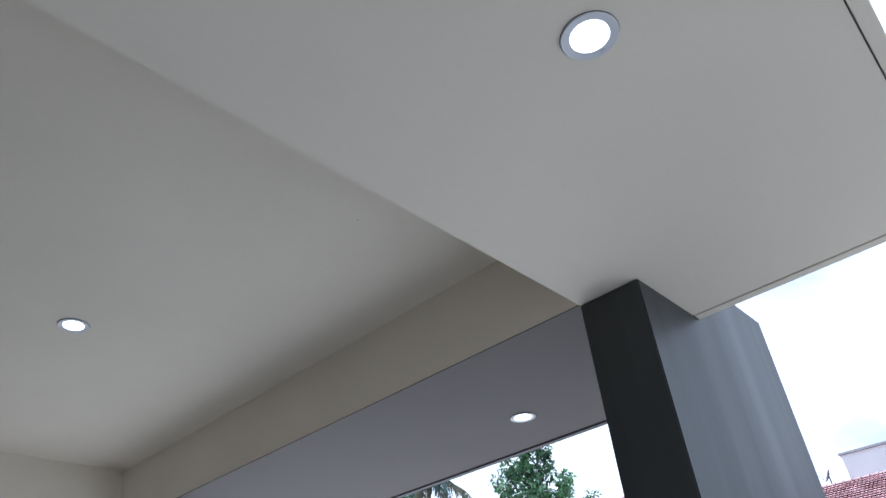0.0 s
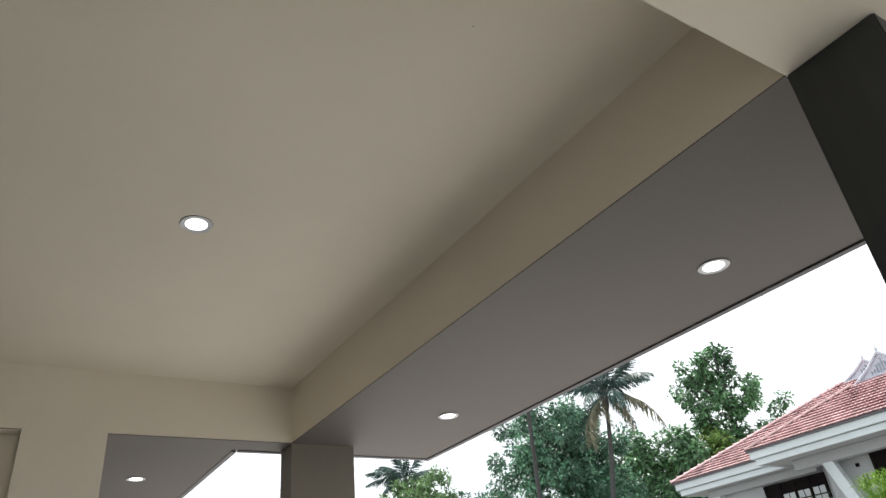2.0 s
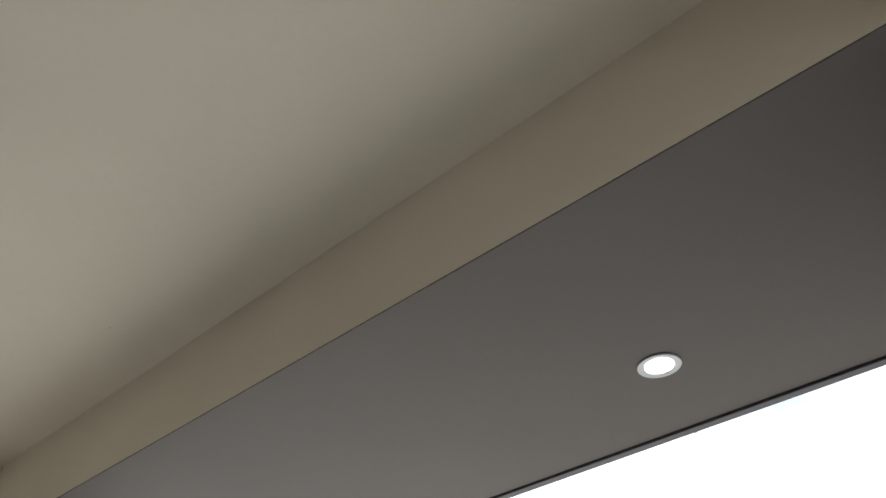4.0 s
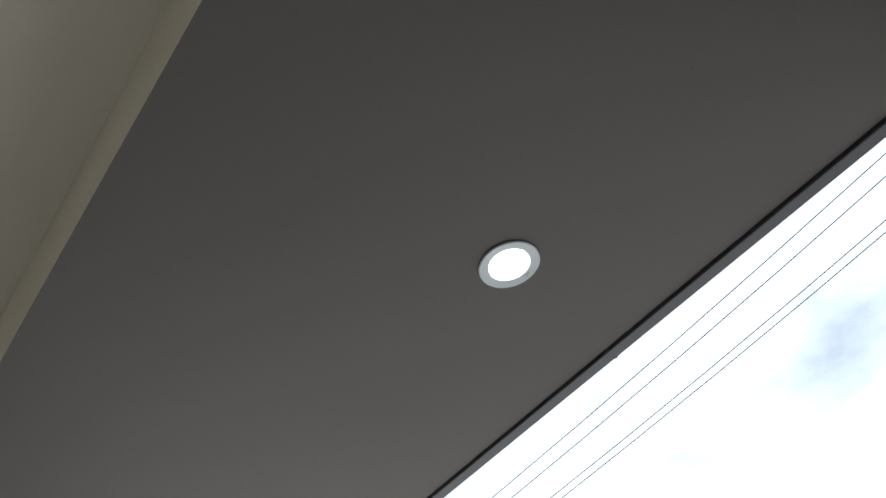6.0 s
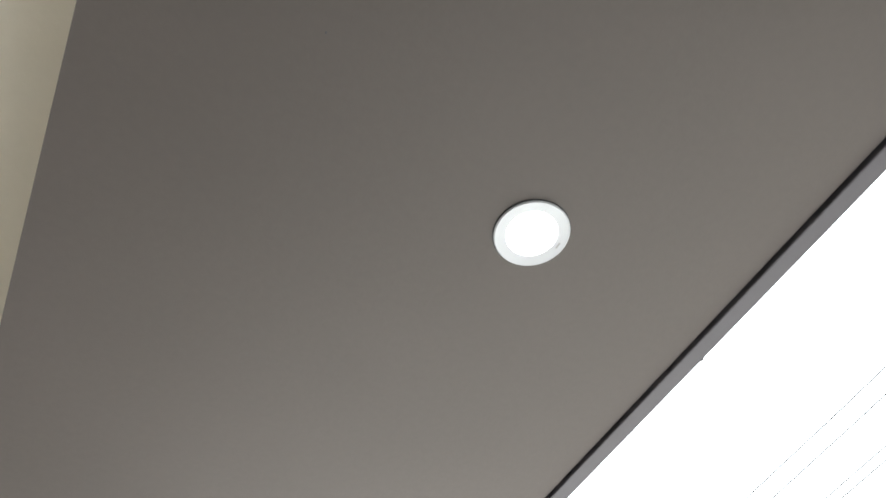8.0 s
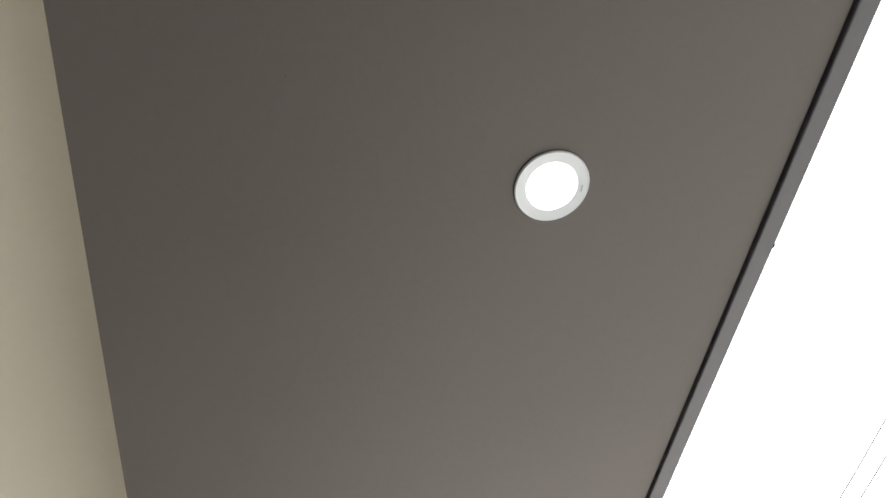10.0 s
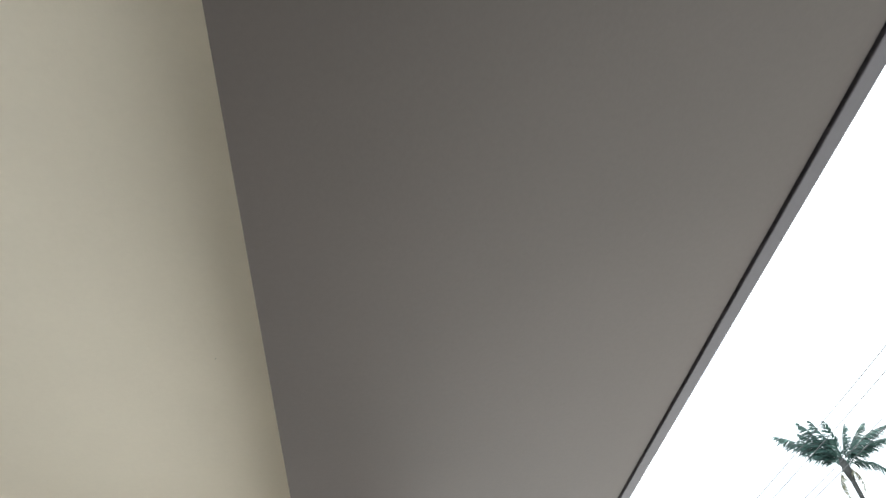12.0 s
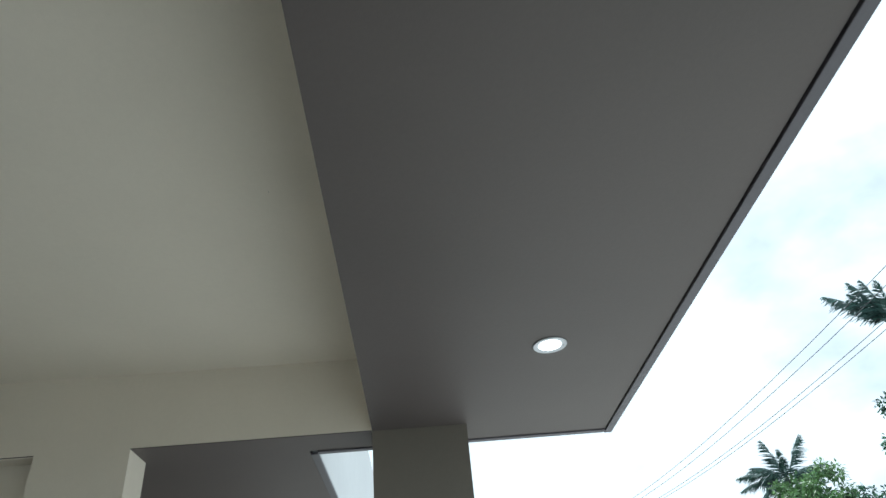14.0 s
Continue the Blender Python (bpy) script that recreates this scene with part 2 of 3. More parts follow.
structure("ceiling_soffit_end", box((COLX + 0.002, 0.002 - FIN, S), (W - LIP - GAP, 0.003, S + 0.006)), GREY, "warm grey painted soffit beside the column fin", "ceiling")
structure("ceiling_soffit_side", box((XL, YF + 0.003, S), (-0.003, YC - LIP - GAP, S + 0.006)), GREY, "warm grey painted soffit beyond the opening", "ceiling")
structure("ceiling_soffit_far", box((XL, YC - LIP - GAP, S), (-0.376 - LIP, 11.0, S + 0.006)), GREY, "warm grey painted soffit beyond the opening", "ceiling")
structure("beam_side", box((0.0, 0.0, S + 0.006), (0.12, YF, S + H + 0.08)), CREAM, "cream painted side of the ceiling recess", "beam")
structure("beam_far", box((XL, YF, S + 0.006), (0.0, YF + 0.27, S + H + 0.08)), CREAM, "cream painted beam over the opening", "beam")
structure("roof_back", box((XL - 0.2, YF + 0.26, S + H + 0.08), (-0.42, 11.0, S + H + 0.22)), WHITE_WALL, "flat concrete roof slab", "roof")
structure("parapet", box((-0.416, YC + 0.01, S + 0.013), (-0.374, 11.0, S + 1.5)), PALE_WALL, "pale painted roof parapet above the side eave", "parapet")
structure("roof", box((XL - 0.2, -1.50, S + H + 0.08), (0.10, YF + 0.258, S + H + 0.22)), WHITE_WALL, "flat concrete roof slab", "roof")
structure("roof_overhang", box((0.12, 0.01, S + 0.02), (W - 0.01, YC - 0.01, S + 0.30)), DARK, "concrete edge of the roof overhang", "roof")
structure("roof_far", box((XL, YC - 0.3, S + 0.03), (-0.386, 11.0, S + 0.30)), DARK, "concrete edge of the roof overhang", "roof")


def fascia(lo, hi, mat=None):
    return structure("fascia", box(lo, hi, 0.004), mat or FASCIA, "thin cream edge strip along the roof" if mat else "thin grey fascia strip along the roof edge", "fascia")


fascia((W - LIP, 0.002 - FIN, S - 0.012), (W, YC, S + 0.32))
fascia((-0.376, YC - LIP, S - 0.009), (W - LIP - 0.002, YC, S + 0.32))
fascia((-0.376 - LIP, YC + 0.002, S - 0.006), (-0.376, 11.0, S + 0.012))
fascia((COLX - 0.008, -1.563, S - 0.006), (COLX + 0.050, -COLY - 0.002, S + 0.32), CREAM)
fascia((XL, -1.563, S - 0.006), (COLX - 0.010, -1.513, S + 0.32), CREAM)

# far wall with the opening and a recessed panel
structure("wall_far", box((-2.03, YF, 0.12), (-1.46, YF + 0.27, S + 0.006)), CREAM, "cream painted wall between two openings", "wall")
structure("wall_far_left", box((XL, YF, 0.12), (-3.3, YF + 0.27, S + 0.006)), CREAM, "cream painted wall", "wall")
structure("wall_recess", box((-3.3, YF + 0.12, 0.12), (-2.03, YF + 0.40, S)), CREAM, "cream painted wall set back in a recess", "wall")
# unseen wall, kept dark so the coffer falls off towards the house
structure("wall_house", box((XL - 0.25, -6.0, 0.0), (XL, 11.0, S + H + 0.08)), UNSEEN_WALL, "plain painted house wall", "wall")
structure("wall_house_far", box((XL, 8.6, 0.12), (-1.46, 8.8, S)), CREAM, "plain painted house wall", "wall")

structure("recess_head", box((-3.298, YF + 0.002, S - 0.006), (-2.032, YF + 0.118, S - 0.001)), CREAM, "cream painted head of the wall recess", "wall")

# columns
cb = box((0.0, -COLY, 0.0), (COLX, 0.0, S - 0.003))
bmesh.ops.bevel(cb, geom=[e for e in cb.edges if abs((e.verts[0].co - e.verts[1].co).z) > 1 and e.verts[0].co.x < 0.1], offset=0.006, segments=2, affect="EDGES")
structure("column_near", cb, COLUMN, "wide dark grey painted porch column", "column")
cb = prism([(COLX, 0.0), (1.66, 0.0), (1.715, S + 0.334), (COLX + 0.055, S + 0.334), (COLX + 0.055, S - 0.003), (COLX, S - 0.003)], "y", -COLY, -FIN)
structure("column_fin", cb, COLUMN, "dark grey painted outer fin of the column, raised past the roof edge", "column")
structure("column_far", box((0.0, YF, 0.12), (COLX, YF + 0.262, S + 0.004)), TAUPE, "taupe painted square porch column", "column")


# ---- recessed lamps ----
def ring(bm, r0, z0, r1, z1, n=48):
    a = [bm.verts.new((r0 * math.cos(6.283185 * i / n), r0 * math.sin(6.283185 * i / n), z0)) for i in range(n)]
    b = [bm.verts.new((r1 * math.cos(6.283185 * i / n), r1 * math.sin(6.283185 * i / n), z1)) for i in range(n)]
    for i in range(n):
        bm.faces.new((a[i], a[(i + 1) % n], b[(i + 1) % n], b[i]))


def downlight():
    lamp = empty("downlight")
    bm = bmesh.new()
    for r0, z0, r1, z1 in ((0.086, 0.0, 0.0855, -0.005), (0.0855, -0.005, 0.083, -0.008), (0.083, -0.008, 0.080, -0.007), (0.080, -0.007, 0.0585, -0.004), (0.0585, -0.004, 0.058, -0.001)):
        ring(bm, r0, z0, r1, z1)
    part("bezel", bm, WHITE_PLASTIC, lamp, "white plastic bezel ring", True)
    # dark ring drawn as the bezel's contact shadow on the ceiling
    bm = bmesh.new()
    ring(bm, 0.0875, -0.0005, 0.0855, -0.0035)
    part("shadow_ring", bm, DARK, lamp, "thin dark ring painted as the shadow round the bezel")
    bm = bmesh.new()
    for r0, z0, r1, z1 in ((0.0575, -0.002, 0.0568, -0.0050), (0.0568, -0.0050, 0.045, -0.007), (0.045, -0.007, 0.0005, -0.0075)):
        ring(bm, r0, z0, r1, z1)
    part("diffuser", bm, LED, lamp, "lit white diffuser disc")
    part("printed_mark", box((0.067, -0.008, -0.0068), (0.0705, 0.008, -0.0058)), PRINT, lamp, "small grey printed mark")
    return tagged(lamp, "round white recessed ceiling lamp, switched on", "ceiling lamp", "recessed ceiling lamps")


first = downlight()
first.matrix_world = pose(0.968, 1.111, S)
for x, y, z in ((0.962, 3.846, S), (-1.331, -0.934, S), (-1.449, 2.496, S + H), (-0.998, 6.313, S)):
    copy_thing(first, pose(x, y, z))

# ---- small marks ----
def speck(x, y, z, r):
    bm = bmesh.new()
    bmesh.ops.create_icosphere(bm, subdivisions=1, radius=1.0, matrix=pose(x, y, z) @ Matrix.Diagonal((r, r * 1.5, r * 0.5, 1)))
    return tagged(finish("dirt_speck", bm, DARK), "tiny dark dirt speck stuck on the painted ceiling", "speck", "dirt specks")


for x, y, z, r in ((0.397, 0.906, S, 0.0022), (0.939, 0.450, S, 0.0022), (-0.84, 0.655, S + H, 0.0026), (-0.318, 3.13, S + H, 0.0022)):
    speck(x, y, z, r)
bm = bmesh.new()
bmesh.ops.create_icosphere(bm, subdivisions=2, radius=1.0, matrix=pose(W - 0.001, 1.245, S - 0.010) @ Matrix.Diagonal((0.003, 0.007, 0.004, 1)))
tagged(finish("paint_drip", bm, FASCIA, None, "", True), "small hardened paint drip on the fascia edge", "paint drip")
# ---- outside: builders ----
def mesh_from(name, verts, faces, mat, parent=None, smooth=False, label=""):
    me = bpy.data.meshes.new(name)
    me.from_pydata(verts, [], faces)
    me.materials.append(mat)
    if smooth:
        me.polygons.foreach_set("use_smooth", [True] * len(me.polygons))
    ob = new(name, me)
    if parent:
        ob.parent = parent
    if label:
        ob["label"] = label
    return ob


def tube_data(points, radii, sides=8):
    verts, faces = [], []
    pts = [Vector(p) for p in points]
    for i, p in enumerate(pts):
        d = (pts[min(i + 1, len(pts) - 1)] - pts[max(i - 1, 0)]).normalized()
        a = d.orthogonal().normalized() if abs(d.z) < 0.99 else Vector((1, 0, 0))
        if i:
            a = (prev - d * prev.dot(d)).normalized()
        prev = a
        b = d.cross(a)
        for k in range(sides):
            t = 2 * math.pi * k / sides
            verts.append(tuple(p + (a * math.cos(t) + b * math.sin(t)) * radii[i]))
    for i in range(len(pts) - 1):
        for k in range(sides):
            k2 = (k + 1) % sides
            faces.append((i * sides + k, i * sides + k2, (i + 1) * sides + k2, (i + 1) * sides + k))
    faces.append(tuple(range(sides))[::-1])
    faces.append(tuple(range((len(pts) - 1) * sides, len(pts) * sides)))
    return verts, faces


def leaves_data(rng, centres, spread, per, size):
    """Folded leaves in uneven clumps round the given centres."""
    n = len(centres) * per
    c = np.repeat(np.array(centres), per, axis=0)
    d = rng.normal(size=(n, 3))
    d /= np.linalg.norm(d, axis=1)[:, None]
    pos = c + d * (spread * rng.uniform(0.35, 1.0, (n, 1)) ** 0.6) * rng.uniform(0.7, 1.25, (n, 1))
    face = d * 0.7 + rng.normal(size=(n, 3)) * 0.38 + np.array([0, 0, 0.75])
    along = d * 0.9 + rng.normal(size=(n, 3)) * 0.5 + np.array([0, 0, -0.55])
    along /= np.linalg.norm(along, axis=1)[:, None]
    side = np.cross(along, face)
    side /= np.linalg.norm(side, axis=1)[:, None] + 1e-9
    up = np.cross(side, along)
    ln = size * rng.uniform(0.65, 1.3, (n, 1))
    wd = ln * 0.24
    p0, p2 = pos, pos + along * ln
    mid = pos + along * ln * 0.45
    p1, p3 = mid + side * wd + up * wd * 0.35, mid - side * wd + up * wd * 0.35
    v = np.stack([p0, p1, p2, p3], 1).reshape(-1, 3)
    i = np.arange(n) * 4
    f = np.concatenate([np.stack([i, i + 1, i + 2], 1), np.stack([i, i + 2, i + 3], 1)])
    return v.tolist(), f.tolist()


def tree(x, y, height, crown, clumps, per, size, spread, mat, seed, label, limbs=7, full=0.80, squareness=2.0):
    """A tree with a tapered trunk, limbs that reach into the clumps, and a crown of leaves.
    crown: half-widths and half-height; full: how far its lobes fill them; squareness: 2 for an egg, more for a broad-shouldered crown."""
    rng = np.random.default_rng(seed)
    base = empty("tree", pose(x, y, 0))
    rx, ry, rz = crown
    zc = height - rz
    cents = []
    while len(cents) < clumps:
        q = rng.uniform(-1, 1, 3)
        r = (abs(q) ** squareness).sum() ** (1 / squareness)
        lobe = full + 0.6 * (1.15 - full) * math.sin(3.1 * math.atan2(q[1], q[0]) + seed) * math.cos(2.3 * q[2] + seed) + rng.uniform(-0.08, 0.08)
        if 0.15 < r < lobe:
            cents.append((q[0] * rx, q[1] * ry, zc + q[2] * rz))
    wob = [rng.uniform(-0.25, 0.25, 2) for _ in range(5)]
    top = zc + rz * 0.55
    tp = [(wob[i][0] * i * 0.3, wob[i][1] * i * 0.3, top * i / 4) for i in range(5)]
    r0 = height * 0.017
    v, f = tube_data(tp, [r0 * (1 - 0.2 * i) for i in range(5)], 8)
    mesh_from("trunk", v, f, BARK, base, True)
    for i in range(limbs):
        c = cents[(i * 7) % len(cents)]
        h = max(1.0, c[2] - 0.55 * math.hypot(c[0], c[1]) - 0.8)
        h = min(h, top * 0.95)
        s = Vector((tp[2][0] * h / top, tp[2][1] * h / top, h))
        e = Vector(c)
        m = s.lerp(e, 0.5) + Vector((0, 0, -0.15 * (e - s).length))
        v, f = tube_data([s, m, e], [r0 * 0.5, r0 * 0.32, r0 * 0.1], 6)
        mesh_from("limb", v, f, BARK, base, True)
    v, f = leaves_data(rng, cents, spread, per, size)
    mesh_from("crown", v, f, mat, base)
    return tagged(base, label, "tree")


def frond_mesh(name, length, droop, seed, mat, pairs=54, leaf=0.64):
    rng = np.random.default_rng(seed)
    pts, rad = [], []
    n = 12
    for i in range(n + 1):
        u = i / n
        pts.append(Vector((length * u * (1 - 0.18 * u * droop), rng.uniform(-0.02, 0.02), length * (0.22 * u - 0.62 * droop * u * u))))
        rad.append(0.035 * (1 - 0.85 * u))
    v, f = tube_data(pts, rad, 5)
    def at(u):
        k = min(int(u * n), n - 1)
        return pts[k].lerp(pts[k + 1], u * n - k), (pts[k + 1] - pts[k]).normalized()
    for j in range(pairs):
        u = 0.14 + 0.85 * j / (pairs - 1)
        p, d = at(u)
        side = Vector((0, 1, 0))
        ln = leaf * (0.35 + 1.0 * math.sin(math.pi * min(1, 0.12 + u * 0.9)) ** 0.8) * rng.uniform(0.8, 1.15)
        for s in (-1, 1):
            if rng.random() < 0.13:
                continue
            w = 0.046
            o = (side * s + d * (0.75 + rng.uniform(-0.15, 0.2)) + Vector((0, 0, -0.50 + rng.uniform(-0.35, 0.25)))).normalized()
            a = p + o * ln * 0.5
            b = p + o * ln * 0.9 + Vector((0, 0, -ln * (0.30 + 0.30 * rng.random())))
            i0 = len(v)
            for q, ww in ((p, w * 0.6), (a, w), (b, w * 0.2)):
                v.append(tuple(q - d * ww))
                v.append(tuple(q + d * ww))
            f += [(i0, i0 + 1, i0 + 3, i0 + 2), (i0 + 2, i0 + 3, i0 + 5, i0 + 4)]
    me = bpy.data.meshes.new(name)
    me.from_pydata(v, [], f)
    me.materials.append(mat)
    return me


FRONDS = [frond_mesh("frond", 3.7, 0.35, 1, FROND), frond_mesh("frond", 3.9, 0.75, 2, FROND), frond_mesh("frond", 3.5, 1.15, 3, FROND)]
DRY = frond_mesh("dry_frond", 3.2, 1.0, 4, FROND_DRY, 30, 0.5)


def palm(x, y, z, seed, fronds, lean, label, dry=(), girth=1.0):
    """A coconut palm. fronds and dry: (direction, rise, size) of each frond, directions and rises in degrees."""
    rng = np.random.default_rng(seed)
    base = empty("coconut_palm", pose(x, y, 0))
    pts = [(lean[0] * ((1 - u) ** 1.6), lean[1] * ((1 - u) ** 1.6), z * u) for u in [i / 16 for i in range(17)]]
    rad = [girth * (0.20 - 0.075 * i / 16 + (0.013 if i % 2 else 0)) for i in range(17)]
    v, f = tube_data(pts, rad, 10)
    mesh_from("trunk", v, f, BARK, base, True, "slender ringed grey-brown trunk")
    # fibrous boss from which the fronds spring
    v, f = tube_data([(0, 0, z - 0.7), (0, 0, z - 0.25), (0, 0, z + 0.15), (0, 0, z + 0.5)], [0.12, 0.19, 0.16, 0.05], 9)
    mesh_from("boss", v, f, BARK, base, True, "brown fibrous boss")
    for az, el, s in fronds:
        ob = new("frond", FRONDS[0 if el > 45 else 1 if el > 12 else 2])
        ob.parent = base
        ob.matrix_basis = pose(0, 0, z, 0, 0, az) @ pose(0.12, 0, 0, rng.uniform(-28, 28), -el, 0) @ Matrix.Diagonal((s, s, s, 1))
    for az, el, s in dry:
        ob = new("dry_frond", DRY)
        ob.parent = base
        ob["label"] = "withered hanging frond"
        ob.matrix_basis = pose(0, 0, z - 0.15, 0, 0, az) @ pose(0.12, 0, 0, rng.uniform(-20, 20), -el, 0) @ Matrix.Diagonal((s, s, s, 1))
    return tagged(base, label, "palm")


def whorl(seed, count, high=66, low=-34, size=1.0):
    """Fronds all round a crown, from the upright youngest to the hanging oldest."""
    rng = np.random.default_rng(seed)
    return [(i * 137.5 + rng.uniform(-22, 22) + seed * 31, high + (low - high) * i / count + rng.uniform(-13, 13), size * rng.uniform(0.66, 1.12)) for i in range(count)]


def limb_tree(x, y, height, facing, limbs, per, size, mat, seed, label):
    """A tall open tree whose leaves sit in tufts along separate limbs. limbs: (reach sideways, height of the tip);
    facing: the direction, in degrees, in which the reach counts; each limb also swings out of that plane."""
    rng = np.random.default_rng(seed)
    base = empty("tree", pose(x, y, 0))
    side = Vector((math.cos(radians(facing)), math.sin(radians(facing)), 0))
    deep = Vector((-side.y, side.x, 0))
    trunk = [Vector((0, 0, 0)), Vector((0.15, -0.1, height * 0.35)), Vector((-0.1, 0.1, height * 0.7)), Vector((0, 0, height * 0.97))]
    v, f = tube_data(trunk, [0.30, 0.22, 0.13, 0.03], 9)
    mesh_from("trunk", v, f, BARK, base, True)
    cents = []
    for reach, tip in limbs:
        swing = rng.uniform(-1.0, 1.0) * (0.7 + 0.5 * abs(reach))
        e = side * reach + deep * swing + Vector((0, 0, tip))
        span = math.hypot(reach, swing)
        s = Vector((0, 0, max(2.0, tip - 0.8 - 0.75 * span)))
        m = s.lerp(e, 0.55) + Vector((0, 0, -0.10 * span))
        v, f = tube_data([s, m, e], [0.085, 0.055, 0.02], 6)
        mesh_from("limb", v, f, BARK, base, True)
        for k in range(5):
            u = 1.0 - 0.16 * k
            q = (m.lerp(e, (u - 0.5) * 2) if u > 0.5 else s.lerp(m, u * 2))
            cents.append(tuple(q + Vector(rng.uniform(-0.30, 0.30, 3)) * (0.6 + 0.5 * k)))
    v, f = leaves_data(rng, cents, 0.48, per, size)
    mesh_from("crown", v, f, mat, base)
    return tagged(base, label, "tree")


# ---- house with the red roof ----
def tile_plane(e0, e1, t0, t1, name, parent, course=0.27, width=0.165):
    """Arched clay tiles in lapped courses on the roof plane between the eave e0-e1 and the top edge t0-t1."""
    e0, e1, t0, t1 = map(Vector, (e0, e1, t0, t1))
    along = (e1 - e0).normalized()
    foot = e0 + along * (t0 - e0).dot(along)
    up = (t0 - foot)
    slope = up.length
    up.normalize()
    nrm = along.cross(up)
    if nrm.z < 0:
        nrm = -nrm
    rows = int(slope / course)
    verts, faces = [], []
    a0, a1 = 0.0, (e1 - e0).dot(along)
    b0, b1 = (t0 - e0).dot(along), (t1 - e0).dot(along)
    rng = random.Random(7)
    for r in range(rows + 1):
        u = min(1.0, (r + 0.5) * course / slope)
        left, right = a0 + (b0 - a0) * u, a1 + (b1 - a1) * u
        k = math.floor(left / width)
        while k * width < right:
            lo, hi = max(left, k * width), min(right, (k + 1) * width)
            k += 1
            if hi - lo < 0.05:
                continue
            i0 = len(verts)
            jit = rng.uniform(-0.006, 0.006)
            for v0, lift in ((r * course - 0.03, 0.09), ((r + 1) * course + 0.02, 0.012)):
                for j in range(5):
                    s = lo + (hi - lo) * j / 4
                    arch = 0.02 * math.sin(math.pi * j / 4)
                    verts.append(tuple(e0 + along * s + up * (min(v0, slope) + jit) + nrm * (lift + arch)))
            for j in range(4):
                faces.append((i0 + j, i0 + j + 1, i0 + 6 + j, i0 + 5 + j))
            i1 = len(verts)
            for j in range(5):
                s = lo + (hi - lo) * j / 4
                verts.append(tuple(e0 + along * s + up * (r * course + 0.07 + jit) + nrm * 0.004))
            for j in range(4):
                faces.append((i1 + j, i1 + j + 1, i0 + j + 1, i0 + j))
    # boards under the tiles
    i0 = len(verts)
    verts += [tuple(p - nrm * 0.01) for p in (e0, e1, t1, t0)]
    faces.append((i0, i0 + 1, i0 + 2, i0 + 3))
    ob = mesh_from(name, verts, faces, TILE, parent)
    ob["kind"] = "stuff"
    return ob


def cap_mesh():
    verts, faces = [], []
    for x, r in ((0.0, 0.115), (0.36, 0.085)):
        for j in range(7):
            t = math.pi * j / 6
            verts.append((x, math.cos(t) * r * 1.15, math.sin(t) * r))
    for j in range(6):
        faces.append((j, j + 1, j + 8, j + 7))
    faces.append(tuple(range(7)))
    verts += [(0.0, math.cos(math.pi * j / 6) * 0.125, math.sin(math.pi * j / 6) * 0.15 - 0.01) for j in range(7)]
    verts += [(0.06, math.cos(math.pi * j / 6) * 0.125, math.sin(math.pi * j / 6) * 0.15 - 0.01) for j in range(7)]
    for j in range(6):
        faces.append((14 + j, 15 + j, 22 + j, 21 + j))
    faces.append(tuple(range(14, 21)))
    me = bpy.data.meshes.new("ridge_cap")
    me.from_pydata(verts, [], faces)
    me.materials.append(TILE)
    return me


CAP = cap_mesh()
PALE_CAP = CAP.copy()
PALE_CAP.materials[0] = CAP_CLAY


def caps(a, b, parent, mesh=None, size=1.0):
    a, b = Vector(a), Vector(b)
    d = (b - a).normalized()
    side = Vector((0, 0, 1)).cross(d).normalized()
    up = d.cross(side)
    rot = Matrix((d, side, up)).transposed().to_4x4()
    n = int((b - a).length / 0.36)
    for i in range(n):
        ob = new("ridge_cap", mesh or CAP)
        ob.parent = parent
        ob.matrix_basis = Matrix.Translation(a + d * (0.36 * i)) @ rot @ Matrix.Diagonal((1, size, size, 1))


def gablet(house, x, yc, half, z0, z1, depth):
    g = part("gablet", prism([(yc - half, z0), (yc + half, z0), (yc, z1)], "x", x, x + 0.12), GABLE, house, "grey painted triangular roof vent")
    # raised rim, bowed at the top
    for s in (-1, 1):
        v, f = tube_data([(x - 0.04, yc + s * half * 1.06, z0 - 0.03), (x - 0.04, yc + s * half * 0.45, z0 + (z1 - z0) * 0.52), (x - 0.04, yc, z1 + 0.06)], [0.06, 0.055, 0.05], 6)
        mesh_from("rim", v, f, GABLE, g)
    part("sill", box((x - 0.10, yc - half, z0 - 0.06), (x + 0.02, yc + half, z0 + 0.05), 0.01), GABLE, g)
    # carved louvre in the middle: upright slats under a cusped top
    n = 11
    for i in range(n):
        yy = yc + half * 0.50 * (2 * i / (n - 1) - 1)
        top = z0 + (z1 - z0) * (0.90 - 1.15 * abs(yy - yc) / half) - (0.10 if i % 2 else 0.16)
        if top - z0 > 0.24:
            part("slat", box((x - 0.035, yy - 0.022, z0 + 0.16), (x + 0.01, yy + 0.022, top)), LOUVRE, g)
    part("base_shadow_board", box((x - 0.16, yc - half * 1.02, z0 - 0.14), (x - 0.10, yc + half * 1.02, z0 - 0.05), 0.01), GABLE, g)
    v, f = tube_data([(x, yc, z1 - 0.05), (x, yc, z1 + 0.12), (x, yc, z1 + 0.16), (x, yc, z1 + 0.24), (x, yc, z1 + 0.60)], [0.04, 0.035, 0.07, 0.03, 0.008], 8)
    mesh_from("finial", v, f, WHITE_TRIM, g, True)
    # little roof behind the vent
    part("gablet_roof", prism([(yc - half, z0), (yc, z1 + 0.02), (yc + half, z0), (yc, z0 - 0.1)], "x", x + 0.12, x + depth), TILE, house)


